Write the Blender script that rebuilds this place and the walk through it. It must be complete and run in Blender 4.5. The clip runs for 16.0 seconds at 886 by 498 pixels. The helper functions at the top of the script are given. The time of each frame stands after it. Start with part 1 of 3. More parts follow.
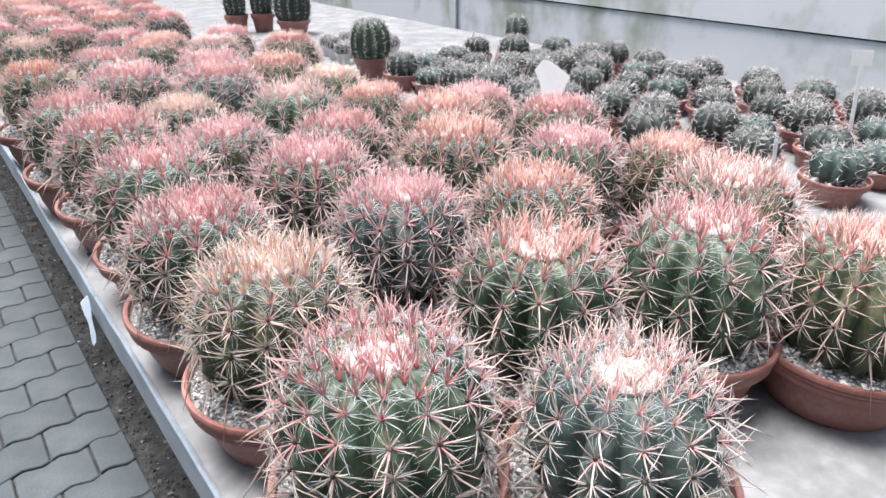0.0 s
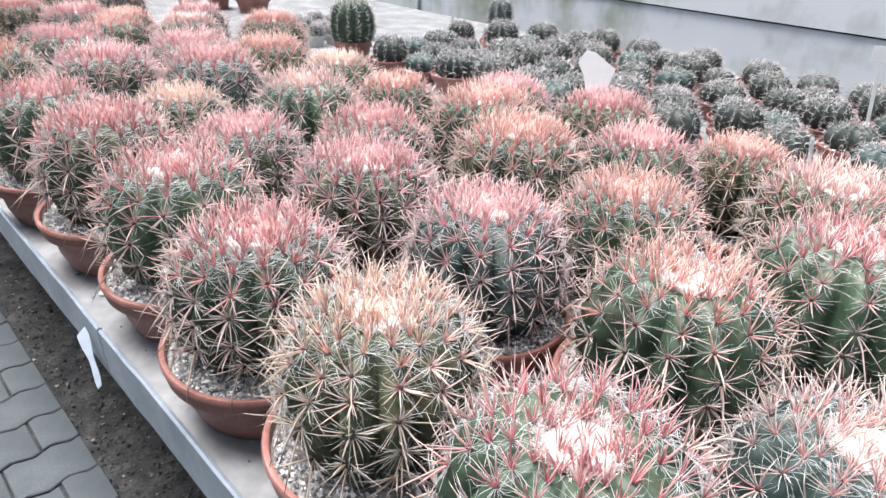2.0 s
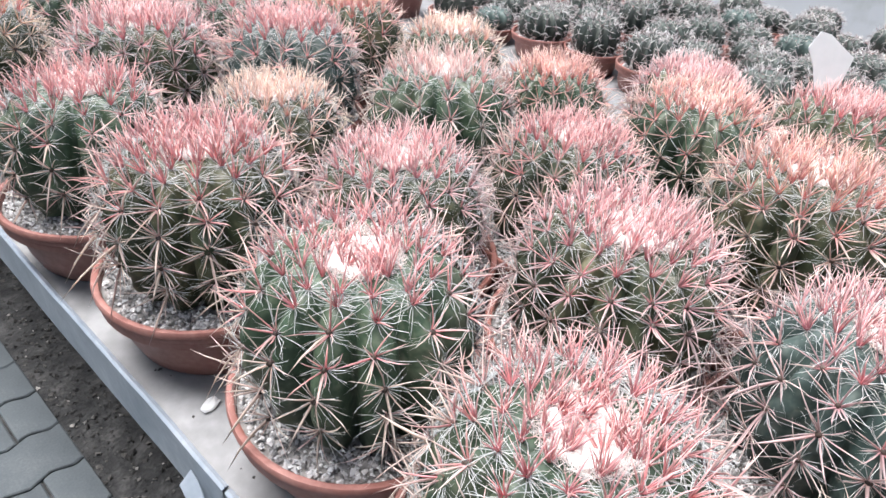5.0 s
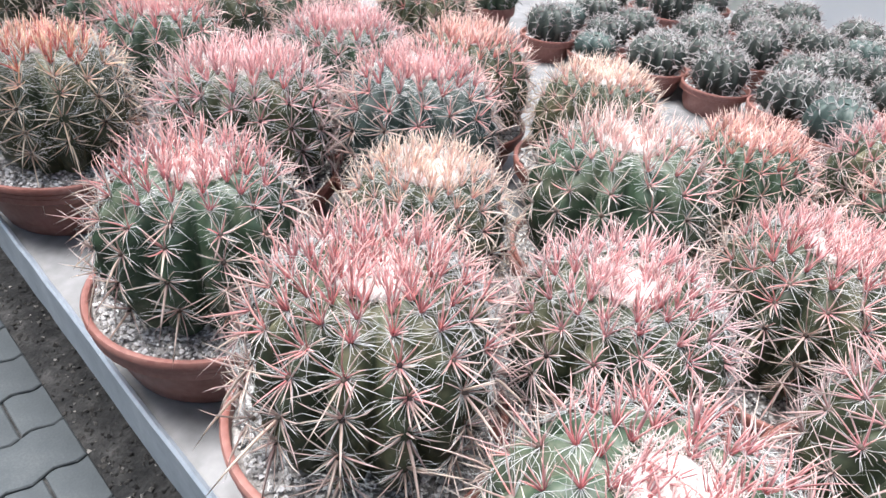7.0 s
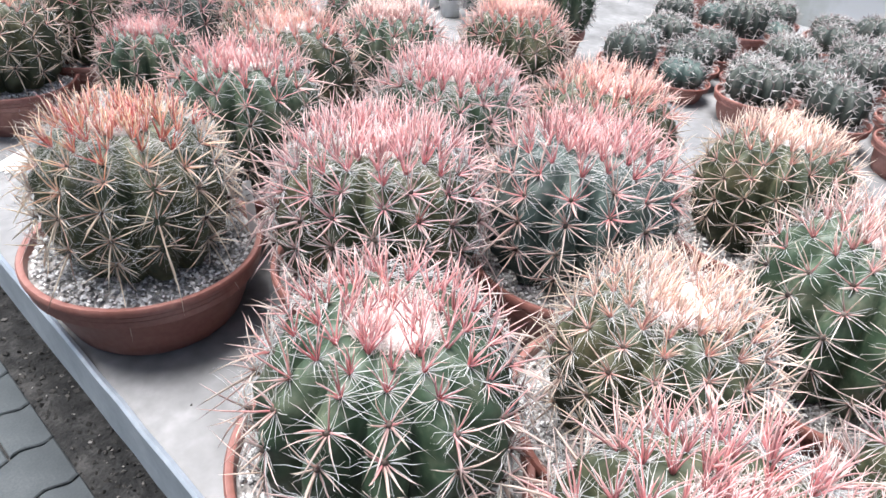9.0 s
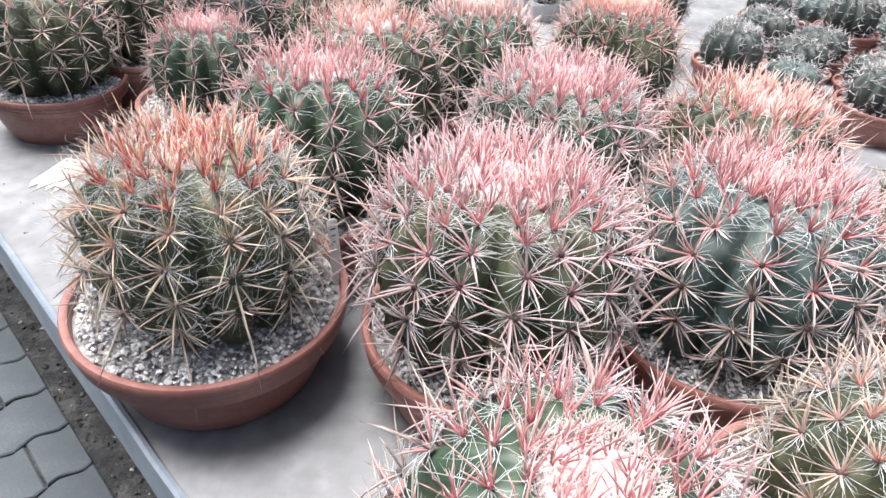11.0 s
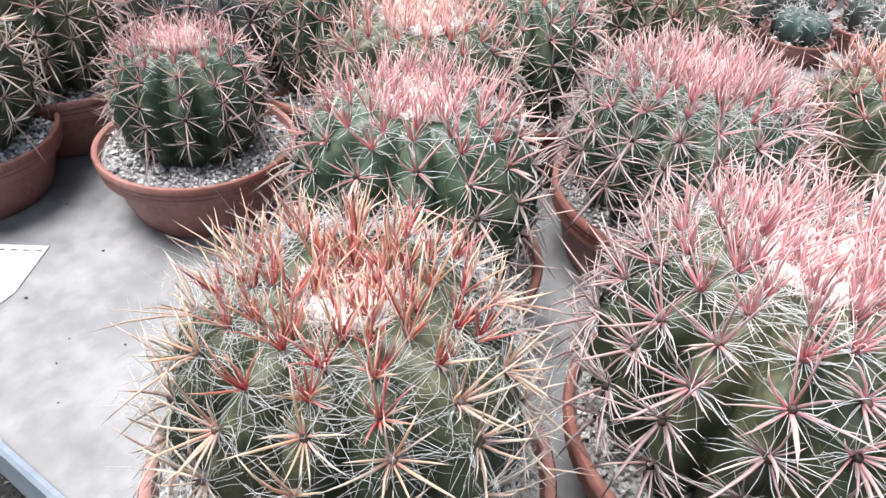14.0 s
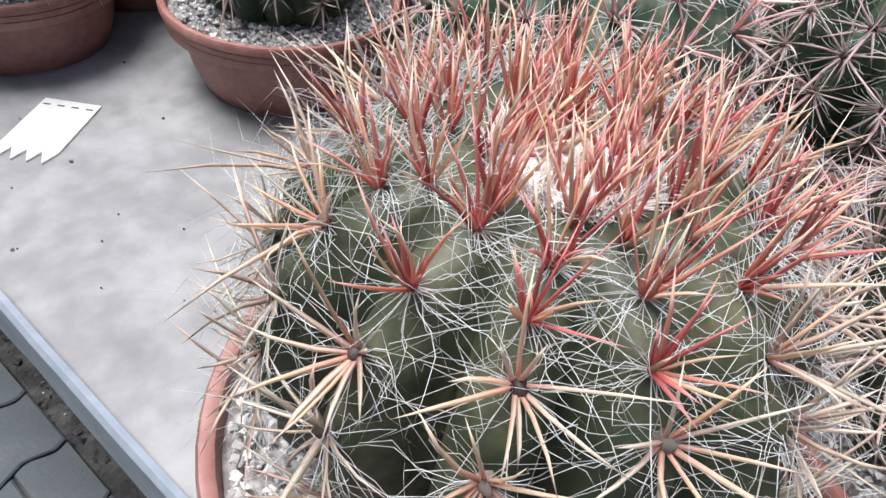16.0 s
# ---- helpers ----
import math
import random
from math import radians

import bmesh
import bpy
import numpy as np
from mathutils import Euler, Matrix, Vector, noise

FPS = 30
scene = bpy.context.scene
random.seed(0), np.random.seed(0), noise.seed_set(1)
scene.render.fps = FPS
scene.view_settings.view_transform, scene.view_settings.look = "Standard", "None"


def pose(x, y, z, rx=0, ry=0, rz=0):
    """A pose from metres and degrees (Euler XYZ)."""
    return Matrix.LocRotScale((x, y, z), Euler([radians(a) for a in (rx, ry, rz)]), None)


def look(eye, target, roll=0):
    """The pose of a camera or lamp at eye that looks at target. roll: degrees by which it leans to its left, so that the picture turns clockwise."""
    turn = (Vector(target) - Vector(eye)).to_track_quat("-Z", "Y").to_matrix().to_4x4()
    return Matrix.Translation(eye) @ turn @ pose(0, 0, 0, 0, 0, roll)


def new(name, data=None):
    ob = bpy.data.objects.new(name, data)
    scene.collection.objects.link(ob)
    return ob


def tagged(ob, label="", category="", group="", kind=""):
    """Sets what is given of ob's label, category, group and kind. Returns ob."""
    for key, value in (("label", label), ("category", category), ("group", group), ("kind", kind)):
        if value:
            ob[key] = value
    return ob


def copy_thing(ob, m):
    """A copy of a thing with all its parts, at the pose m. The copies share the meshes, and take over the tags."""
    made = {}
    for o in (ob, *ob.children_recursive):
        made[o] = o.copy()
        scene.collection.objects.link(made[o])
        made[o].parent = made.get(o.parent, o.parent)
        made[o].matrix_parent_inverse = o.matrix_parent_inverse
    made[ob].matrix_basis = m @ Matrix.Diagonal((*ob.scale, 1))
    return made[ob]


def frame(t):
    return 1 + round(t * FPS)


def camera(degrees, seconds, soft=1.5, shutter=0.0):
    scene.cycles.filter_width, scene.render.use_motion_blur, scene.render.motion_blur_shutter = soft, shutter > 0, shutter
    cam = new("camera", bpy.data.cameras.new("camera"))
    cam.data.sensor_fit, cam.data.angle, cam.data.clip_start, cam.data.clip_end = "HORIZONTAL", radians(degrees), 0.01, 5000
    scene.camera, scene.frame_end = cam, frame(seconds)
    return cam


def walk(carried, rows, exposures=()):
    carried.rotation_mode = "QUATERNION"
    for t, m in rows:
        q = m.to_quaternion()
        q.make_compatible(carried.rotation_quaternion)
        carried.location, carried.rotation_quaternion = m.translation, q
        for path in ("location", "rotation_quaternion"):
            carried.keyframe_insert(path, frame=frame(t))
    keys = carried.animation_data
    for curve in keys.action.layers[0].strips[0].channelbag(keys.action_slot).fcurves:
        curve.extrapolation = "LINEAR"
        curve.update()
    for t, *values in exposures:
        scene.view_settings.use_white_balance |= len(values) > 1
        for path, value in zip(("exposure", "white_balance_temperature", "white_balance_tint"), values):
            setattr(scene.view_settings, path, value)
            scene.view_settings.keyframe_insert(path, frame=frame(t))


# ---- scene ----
cam = camera(70.8, 16.0)
PATH = [
    (0, (-0.156, -0.599, 1.597), (0.928, 0.725, 0.683), -0.2),
    (0.5, (-0.141, -0.563, 1.588), (0.898, 0.794, 0.670), -1.1),
    (1, (-0.165, -0.508, 1.594), (0.887, 0.857, 0.703), 1.0),
    (1.5, (-0.188, -0.399, 1.577), (0.963, 0.839, 0.624), 1.7),
    (2, (-0.234, -0.286, 1.573), (0.982, 0.886, 0.617), 2.4),
    (2.5, (-0.223, -0.201, 1.539), (0.979, 0.934, 0.522), 4.1),
    (3, (-0.183, -0.091, 1.511), (1.004, 1.009, 0.441), 4.6),
    (3.5, (-0.153, 0.023, 1.504), (0.996, 1.122, 0.392), 3.7),
    (3.7, (-0.154, 0.060, 1.513), (0.986, 1.193, 0.428), 3.5),
    (5.8, (-0.217, 0.486, 1.536), (1.043, 1.431, 0.402), 6.0),
    (6, (-0.218, 0.511, 1.534), (1.020, 1.491, 0.408), 5.2),
    (6.5, (-0.196, 0.622, 1.535), (1.018, 1.651, 0.425), 5.6),
    (7, (-0.162, 0.713, 1.524), (1.033, 1.750, 0.402), 6.0),
    (7.5, (-0.178, 0.793, 1.518), (0.953, 1.891, 0.386), 6.0),
    (8, (-0.184, 0.901, 1.516), (0.990, 1.977, 0.408), 6.2),
    (8.2, (-0.180, 0.956, 1.518), (1.043, 1.985, 0.419), 5.6),
    (10.3, (-0.134, 1.214, 1.473), (1.070, 2.196, 0.311), 5.6),
    (10.5, (-0.128, 1.245, 1.467), (1.054, 2.239, 0.294), 6.0),
    (11, (-0.104, 1.307, 1.470), (1.050, 2.358, 0.318), 5.1),
    (11.5, (-0.091, 1.373, 1.477), (1.031, 2.482, 0.349), 4.8),
    (12, (-0.084, 1.436, 1.473), (1.083, 2.532, 0.378), 5.0),
    (12.5, (-0.071, 1.536, 1.475), (1.202, 2.483, 0.357), 5.1),
    (13, (-0.069, 1.616, 1.457), (1.266, 2.415, 0.299), 6.7),
    (13.5, (-0.080, 1.676, 1.432), (1.235, 2.439, 0.225), 4.6),
    (14, (-0.087, 1.700, 1.420), (1.214, 2.451, 0.193), 4.4),
    (14.5, (-0.098, 1.725, 1.407), (1.152, 2.523, 0.156), 4.7),
    (15, (-0.084, 1.752, 1.359), (1.086, 2.559, 0.040), 4.3),
    (15.5, (-0.057, 1.794, 1.300), (1.045, 2.565, -0.098), 5.2),
    (16, (-0.057, 1.818, 1.285), (1.078, 2.579, -0.092), 8.2),
]
walk(cam, [(t, look(eye, target, roll)) for t, eye, target, roll in PATH], [(0, 1.16), (7, 1.12), (11, 1.18), (13, 1.04), (14.5, 0.94), (16, 0.70)])

# ---- world ----
world = bpy.data.worlds.new("greenhouse_sky")
scene.world = world
world.use_nodes = True
wn = world.node_tree.nodes
sky = wn.new("ShaderNodeTexSky")
sky.sky_type = "NISHITA"
sky.sun_disc = False
sky.sun_elevation, sky.sun_rotation = radians(74), radians(-19)
sky.dust_density = 4.0
wn["Background"].inputs["Strength"].default_value = 0.125
world.node_tree.links.new(sky.outputs[0], wn["Background"].inputs["Color"])
sun = new("sun", bpy.data.lights.new("sun", "SUN"))
sun.data.energy, sun.data.angle, sun.data.color = 3.7, radians(32), (0.99, 0.98, 1.02)
sun.matrix_world = look((-0.55, 1.6, 6.0), (0, 0, 0))

# ---- materials ----
BENCH = 0.845


def material(name, rough=0.7, metal=0.0):
    m = bpy.data.materials.new(name)
    m.use_nodes = True
    b = m.node_tree.nodes["Principled BSDF"]
    b.inputs["Roughness"].default_value = rough
    b.inputs["Metallic"].default_value = metal
    return m, m.node_tree.nodes, m.node_tree.links, b


def mottled(name, stops, scale, rough=0.8, bump=0.2, fine=60.0, metal=0.0, detail=6.0, per_object=0.0, bump_size=0.01, streak=1.0):
    """A surface with stains at one scale, grain at another and relief from both."""
    m, n, l, b = material(name, rough, metal)
    co = n.new("ShaderNodeTexCoord")
    big = n.new("ShaderNodeTexNoise")
    big.inputs["Scale"].default_value, big.inputs["Detail"].default_value = scale, detail
    small = n.new("ShaderNodeTexNoise")
    small.inputs["Scale"].default_value, small.inputs["Detail"].default_value = fine, 4.0
    flow = n.new("ShaderNodeMapping")
    flow.inputs["Scale"].default_value = (1, 1, streak)
    l.new(co.outputs["Object"], flow.inputs["Vector"])
    l.new(flow.outputs["Vector"], big.inputs["Vector"])
    l.new(co.outputs["Object"], small.inputs["Vector"])
    mix = n.new("ShaderNodeMath")
    mix.operation = "MULTIPLY_ADD"
    mix.inputs[1].default_value = 0.45
    l.new(small.outputs["Fac"], mix.inputs[0])
    l.new(big.outputs["Fac"], mix.inputs[2])
    shift = n.new("ShaderNodeMath")
    shift.operation = "ADD"
    shift.inputs[1].default_value = -0.22
    l.new(mix.outputs[0], shift.inputs[0])
    ramp = n.new("ShaderNodeValToRGB")
    while len(ramp.color_ramp.elements) < len(stops):
        ramp.color_ramp.elements.new(0.5)
    for e, (at, c) in zip(ramp.color_ramp.elements, stops):
        e.position, e.color = at, (*c, 1)
    l.new(shift.outputs[0], ramp.inputs["Fac"])
    out = ramp.outputs["Color"]
    if per_object:
        info = n.new("ShaderNodeObjectInfo")
        tone = n.new("ShaderNodeMapRange")
        tone.inputs["To Min"].default_value, tone.inputs["To Max"].default_value = 1 - per_object, 1 + per_object
        l.new(info.outputs["Random"], tone.inputs["Value"])
        hsv = n.new("ShaderNodeHueSaturation")
        l.new(tone.outputs["Result"], hsv.inputs["Value"])
        l.new(out, hsv.inputs["Color"])
        out = hsv.outputs["Color"]
    l.new(out, b.inputs["Base Color"])
    bp = n.new("ShaderNodeBump")
    bp.inputs["Strength"].default_value, bp.inputs["Distance"].default_value = bump, bump_size
    l.new(mix.outputs[0], bp.inputs["Height"])
    l.new(bp.outputs["Normal"], b.inputs["Normal"])
    return m


def tinted(name, rough=0.55, vary=0.18, glow=0.40):
    """Base colour from the mesh's own tint, a shade of difference from spine to spine, horny and slightly see-through."""
    m, n, l, b = material(name, rough)
    at = n.new("ShaderNodeAttribute")
    at.attribute_name = "tint"
    geo = n.new("ShaderNodeNewGeometry")
    tone = n.new("ShaderNodeMapRange")
    tone.inputs["To Min"].default_value, tone.inputs["To Max"].default_value = 1 - vary, 1 + vary
    l.new(geo.outputs["Random Per Island"], tone.inputs["Value"])
    hsv = n.new("ShaderNodeHueSaturation")
    l.new(tone.outputs["Result"], hsv.inputs["Value"])
    l.new(at.outputs["Color"], hsv.inputs["Color"])
    l.new(hsv.outputs["Color"], b.inputs["Base Color"])
    thin, both = n.new("ShaderNodeBsdfTranslucent"), n.new("ShaderNodeMixShader")
    both.inputs["Fac"].default_value = glow
    l.new(hsv.outputs["Color"], thin.inputs["Color"])
    l.new(b.outputs[0], both.inputs[1]), l.new(thin.outputs[0], both.inputs[2])
    l.new(both.outputs[0], n["Material Output"].inputs["Surface"])
    return m


def stones(name, stops, rough=0.85):
    m, n, l, b = material(name, rough)
    geo = n.new("ShaderNodeNewGeometry")
    ramp = n.new("ShaderNodeValToRGB")
    while len(ramp.color_ramp.elements) < len(stops):
        ramp.color_ramp.elements.new(0.5)
    for e, (at, c) in zip(ramp.color_ramp.elements, stops):
        e.position, e.color = at, (*c, 1)
    l.new(geo.outputs["Random Per Island"], ramp.inputs["Fac"])
    l.new(ramp.outputs["Color"], b.inputs["Base Color"])
    tex = n.new("ShaderNodeTexNoise")
    tex.inputs["Scale"].default_value = 350.0
    bp = n.new("ShaderNodeBump")
    bp.inputs["Strength"].default_value, bp.inputs["Distance"].default_value = 0.3, 0.002
    l.new(tex.outputs["Fac"], bp.inputs["Height"])
    l.new(bp.outputs["Normal"], b.inputs["Normal"])
    return m


M_PAVER = mottled("grey_concrete_paver", [(0.25, (0.050, 0.060, 0.066)), (0.55, (0.072, 0.084, 0.090)), (0.8, (0.105, 0.117, 0.123))], 7.0, 0.9, 0.35, 160.0, per_object=0.1, bump_size=0.003)
M_SOIL = mottled("dark_damp_soil", [(0.3, (0.016, 0.017, 0.017)), (0.55, (0.042, 0.042, 0.041)), (0.8, (0.10, 0.098, 0.094))], 16.0, 0.95, 0.9, 90.0, bump_size=0.02)
M_BENCH = mottled("grey_bench_sheet", [(0.25, (0.12, 0.121, 0.121)), (0.5, (0.19, 0.192, 0.192)), (0.75, (0.285, 0.287, 0.286))], 7.0, 0.6, 0.12, 40.0, bump_size=0.004)
M_ZINC = mottled("galvanised_sheet", [(0.3, (0.36, 0.42, 0.48)), (0.6, (0.48, 0.54, 0.60)), (0.8, (0.60, 0.65, 0.70))], 9.0, 0.5, 0.08, 70.0, metal=0.8, bump_size=0.002)
M_STEEL = mottled("dull_steel_leg", [(0.3, (0.25, 0.26, 0.27)), (0.7, (0.38, 0.39, 0.40))], 9.0, 0.5, 0.1, 70.0, metal=0.8)
M_WALL = mottled("weathered_white_wall", [(0.30, (0.40, 0.43, 0.35)), (0.42, (0.62, 0.65, 0.60)), (0.52, (0.82, 0.84, 0.835)), (0.85, (0.87, 0.88, 0.87))], 1.7, 0.85, 0.12, 5.0, bump_size=0.008, streak=0.22)
M_DULL = mottled("dull_grey_green_panel", [(0.25, (0.13, 0.15, 0.12)), (0.5, (0.20, 0.22, 0.19)), (0.8, (0.28, 0.29, 0.27))], 2.2, 0.85, 0.25, 30.0, bump_size=0.008)
M_GAP = mottled("dark_wall_joint", [(0.3, (0.05, 0.05, 0.05)), (0.7, (0.10, 0.10, 0.095))], 9.0, 0.9, 0.2)
M_POT = mottled("terracotta_plastic", [(0.25, (0.20, 0.076, 0.058)), (0.5, (0.265, 0.118, 0.098)), (0.8, (0.385, 0.205, 0.175))], 9.0, 0.5, 0.12, 120.0, per_object=0.12, bump_size=0.002)
M_GRIT = stones("pale_grit", [(0.0, (0.12, 0.115, 0.11)), (0.3, (0.34, 0.33, 0.32)), (0.65, (0.54, 0.53, 0.52)), (1.0, (0.80, 0.79, 0.78))])
M_BED = mottled("grit_bed", [(0.3, (0.16, 0.15, 0.14)), (0.7, (0.42, 0.40, 0.38))], 90.0, 0.95, 0.8, 300.0, bump_size=0.004)
M_CLOD = stones("soil_clods", [(0.0, (0.02, 0.019, 0.018)), (0.6, (0.06, 0.057, 0.053)), (0.93, (0.12, 0.115, 0.105)), (1.0, (0.42, 0.40, 0.37))])
M_WOOL = mottled("cream_wool", [(0.25, (0.56, 0.50, 0.45)), (0.5, (0.76, 0.72, 0.68)), (0.8, (0.86, 0.84, 0.81))], 60.0, 0.95, 0.9, 260.0, bump_size=0.006)
M_SPINE = tinted("cactus_spine")
M_HAIR = tinted("white_bristle", 0.6, 0.1, 0.25)
M_LABEL = mottled("white_plastic_label", [(0.3, (0.76, 0.77, 0.76)), (0.7, (0.84, 0.84, 0.83))], 30.0, 0.4, 0.03)
tree = M_LABEL.node_tree
thin, both = tree.nodes.new("ShaderNodeBsdfTranslucent"), tree.nodes.new("ShaderNodeMixShader")
thin.inputs["Color"].default_value, both.inputs["Fac"].default_value = (0.85, 0.85, 0.84, 1), 0.45
tree.links.new(tree.nodes["Principled BSDF"].outputs[0], both.inputs[1]), tree.links.new(thin.outputs[0], both.inputs[2])
tree.links.new(both.outputs[0], tree.nodes["Material Output"].inputs["Surface"])
M_INK = mottled("dark_ink", [(0.3, (0.03, 0.03, 0.035)), (0.7, (0.08, 0.08, 0.09))], 80.0, 0.7, 0.02)
SKINS = {
    "green": mottled("green_cactus_skin", [(0.22, (0.016, 0.034, 0.020)), (0.5, (0.046, 0.080, 0.046)), (0.8, (0.17, 0.19, 0.13))], 11.0, 0.5, 0.2, 110.0, per_object=0.15, bump_size=0.003),
    "olive": mottled("olive_cactus_skin", [(0.22, (0.020, 0.034, 0.022)), (0.5, (0.054, 0.068, 0.036)), (0.8, (0.19, 0.175, 0.10))], 11.0, 0.55, 0.2, 110.0, per_object=0.15, bump_size=0.003),
    "blue": mottled("blue_green_cactus_skin", [(0.22, (0.022, 0.044, 0.040)), (0.5, (0.050, 0.080, 0.070)), (0.8, (0.17, 0.20, 0.175))], 11.0, 0.6, 0.2, 110.0, per_object=0.15, bump_size=0.003),
    "dark": mottled("dark_cactus_skin", [(0.22, (0.022, 0.032, 0.027)), (0.5, (0.044, 0.059, 0.049)), (0.8, (0.12, 0.125, 0.11))], 16.0, 0.6, 0.2, 110.0, per_object=0.2, bump_size=0.003),
}
m_roof, rn, rl, rb = material("clear_roof_sheet", 0.3)
clear, gloss, blend = rn.new("ShaderNodeBsdfTransparent"), rn.new("ShaderNodeBsdfGlossy"), rn.new("ShaderNodeMixShader")
clear.inputs["Color"].default_value = (0.96, 0.97, 0.97, 1)
gloss.inputs["Roughness"].default_value = 0.2
blend.inputs["Fac"].default_value = 0.06
rl.new(clear.outputs[0], blend.inputs[1]), rl.new(gloss.outputs[0], blend.inputs[2])
rl.new(blend.outputs[0], rn["Material Output"].inputs["Surface"])


# ---- mesh helpers ----
def raw_mesh(name, verts, faces, mat, smooth=False, tints=None):
    """A mesh from arrays of corners and of equal-sided faces."""
    me = bpy.data.meshes.new(name)
    verts, faces = np.asarray(verts, dtype=np.float32), np.asarray(faces, dtype=np.int32)
    k = faces.shape[1]
    me.vertices.add(len(verts)), me.loops.add(faces.size), me.polygons.add(len(faces))
    me.vertices.foreach_set("co", verts.ravel())
    me.loops.foreach_set("vertex_index", faces.ravel())
    me.polygons.foreach_set("loop_start", np.arange(0, faces.size, k, dtype=np.int32))
    me.polygons.foreach_set("loop_total", np.full(len(faces), k, dtype=np.int32))
    me.polygons.foreach_set("use_smooth", np.full(len(faces), smooth))
    me.update(calc_edges=True)
    me.validate()
    if tints is not None:
        layer = me.color_attributes.new("tint", "FLOAT_COLOR", "POINT")
        layer.data.foreach_set("color", np.column_stack([tints, np.ones(len(verts))]).astype(np.float32).ravel())
    me.materials.append(mat)
    return me


def bm_mesh(name, bm, mat, smooth=False):
    me = bpy.data.meshes.new(name)
    bmesh.ops.recalc_face_normals(bm, faces=bm.faces)
    for f in bm.faces:
        f.smooth = smooth
    bm.to_mesh(me)
    bm.free()
    me.materials.append(mat)
    return me


def piece(name, me, parent, label="", kind=""):
    ob = new(name, me)
    ob.parent = parent
    return tagged(ob, label, kind=kind)


def box(bm, x0, x1, y0, y1, z0, z1, bevel=0.0):
    made = bmesh.ops.create_cube(bm, size=1.0, matrix=Matrix.LocRotScale(((x0 + x1) / 2, (y0 + y1) / 2, (z0 + z1) / 2), None, (x1 - x0, y1 - y0, z1 - z0)))
    if bevel:
        edges = list({e for v in made["verts"] for e in v.link_edges})
        bmesh.ops.bevel(bm, geom=edges, offset=bevel, segments=2, affect="EDGES")


def lathe(name, profile, mat, segs=48, wobble=0.0):
    """A turned solid from (radius, height) pairs; both ends should lie on the axis."""
    p = np.array(profile)
    a = np.linspace(0, 2 * np.pi, segs, endpoint=False)
    r = p[:, 0][:, None] * (1 + wobble * np.sin(2 * a)[None, :])
    v = np.stack([r * np.cos(a), r * np.sin(a), np.repeat(p[:, 1][:, None], segs, 1)], -1).reshape(-1, 3)
    i, j = np.meshgrid(np.arange(len(p) - 1), np.arange(segs), indexing="ij")
    f = np.stack([i * segs + j, i * segs + (j + 1) % segs, (i + 1) * segs + (j + 1) % segs, (i + 1) * segs + j], -1).reshape(-1, 4)
    me = raw_mesh(name, v, f, mat, smooth=True)
    me.set_sharp_from_angle(angle=radians(38))
    return me


def thorns(name, base, way, length, radius, bend, tints, mat, sides=3, curl=None, roots=None, tips=None, stations=(0.0, 0.55, 1.0)):
    """Tapered bent spikes: rings of corners along a curved line, then a tip. curl: sideways swing of soft hairs; roots, tips: colours at both ends."""
    n = len(base)
    ref = np.where(np.abs(way[:, 2:3]) > 0.9, [[1.0, 0, 0]], [[0, 0, 1.0]])
    u = np.cross(way, ref)
    u /= np.linalg.norm(u, axis=1, keepdims=True)
    w = np.cross(way, u)
    L, R = length[:, None], radius[:, None]
    roots, tips = tints if roots is None else roots, tints if tips is None else tips
    if curl is not None:
        phase, waves = np.linspace(0, 6.28, n)[:, None] * 37.0, 0.6 + 0.8 * ((np.arange(n) * 0.618) % 1)[:, None]

    def at(s):
        swing = 0 if curl is None else curl * L * s ** 0.7 * (np.sin(2 * np.pi * waves * s + phase) - 0.3 * np.sin(phase))
        return base + way * L * s * (1 - 0.04 * s) + bend * L * s * s + swing

    def hue(s):
        return roots + (tints - roots) * min(s / 0.45, 1) if s < 0.45 else tints + (tips - tints) * (s - 0.45) / 0.55

    rings, shades = [], []
    for s in stations[:-1]:
        c = at(s)
        for k in range(sides):
            a = 2 * np.pi * k / sides
            rings.append(c + (1 - 0.62 * s ** 1.5) * R * (np.cos(a) * u + np.sin(a) * w))
            shades.append(hue(s))
    rings.append(at(1.0))
    shades.append(hue(1.0))
    v = np.stack(rings, 1).reshape(-1, 3)
    per = len(rings)
    local = []
    for g in range(len(stations) - 2):
        for k in range(sides):
            q, o = (k + 1) % sides, g * sides
            local += [(o + k, o + q, o + sides + q), (o + k, o + sides + q, o + sides + k)]
    o = (len(stations) - 2) * sides
    local += [(o + k, o + (k + 1) % sides, per - 1) for k in range(sides)]
    f = (np.array(local)[None] + per * np.arange(n)[:, None, None]).reshape(-1, 3)
    return raw_mesh(name, v, f, mat, smooth=True, tints=np.stack(shades, 1).reshape(-1, 3))


OCTA = np.array([(1, 0, 0), (0, 1, 0), (-1, 0, 0), (0, -1, 0), (0, 0, 1), (0, 0, -1)], dtype=float)
OCTA_F = np.array([(0, 1, 4), (1, 2, 4), (2, 3, 4), (3, 0, 4), (1, 0, 5), (2, 1, 5), (3, 2, 5), (0, 3, 5)])


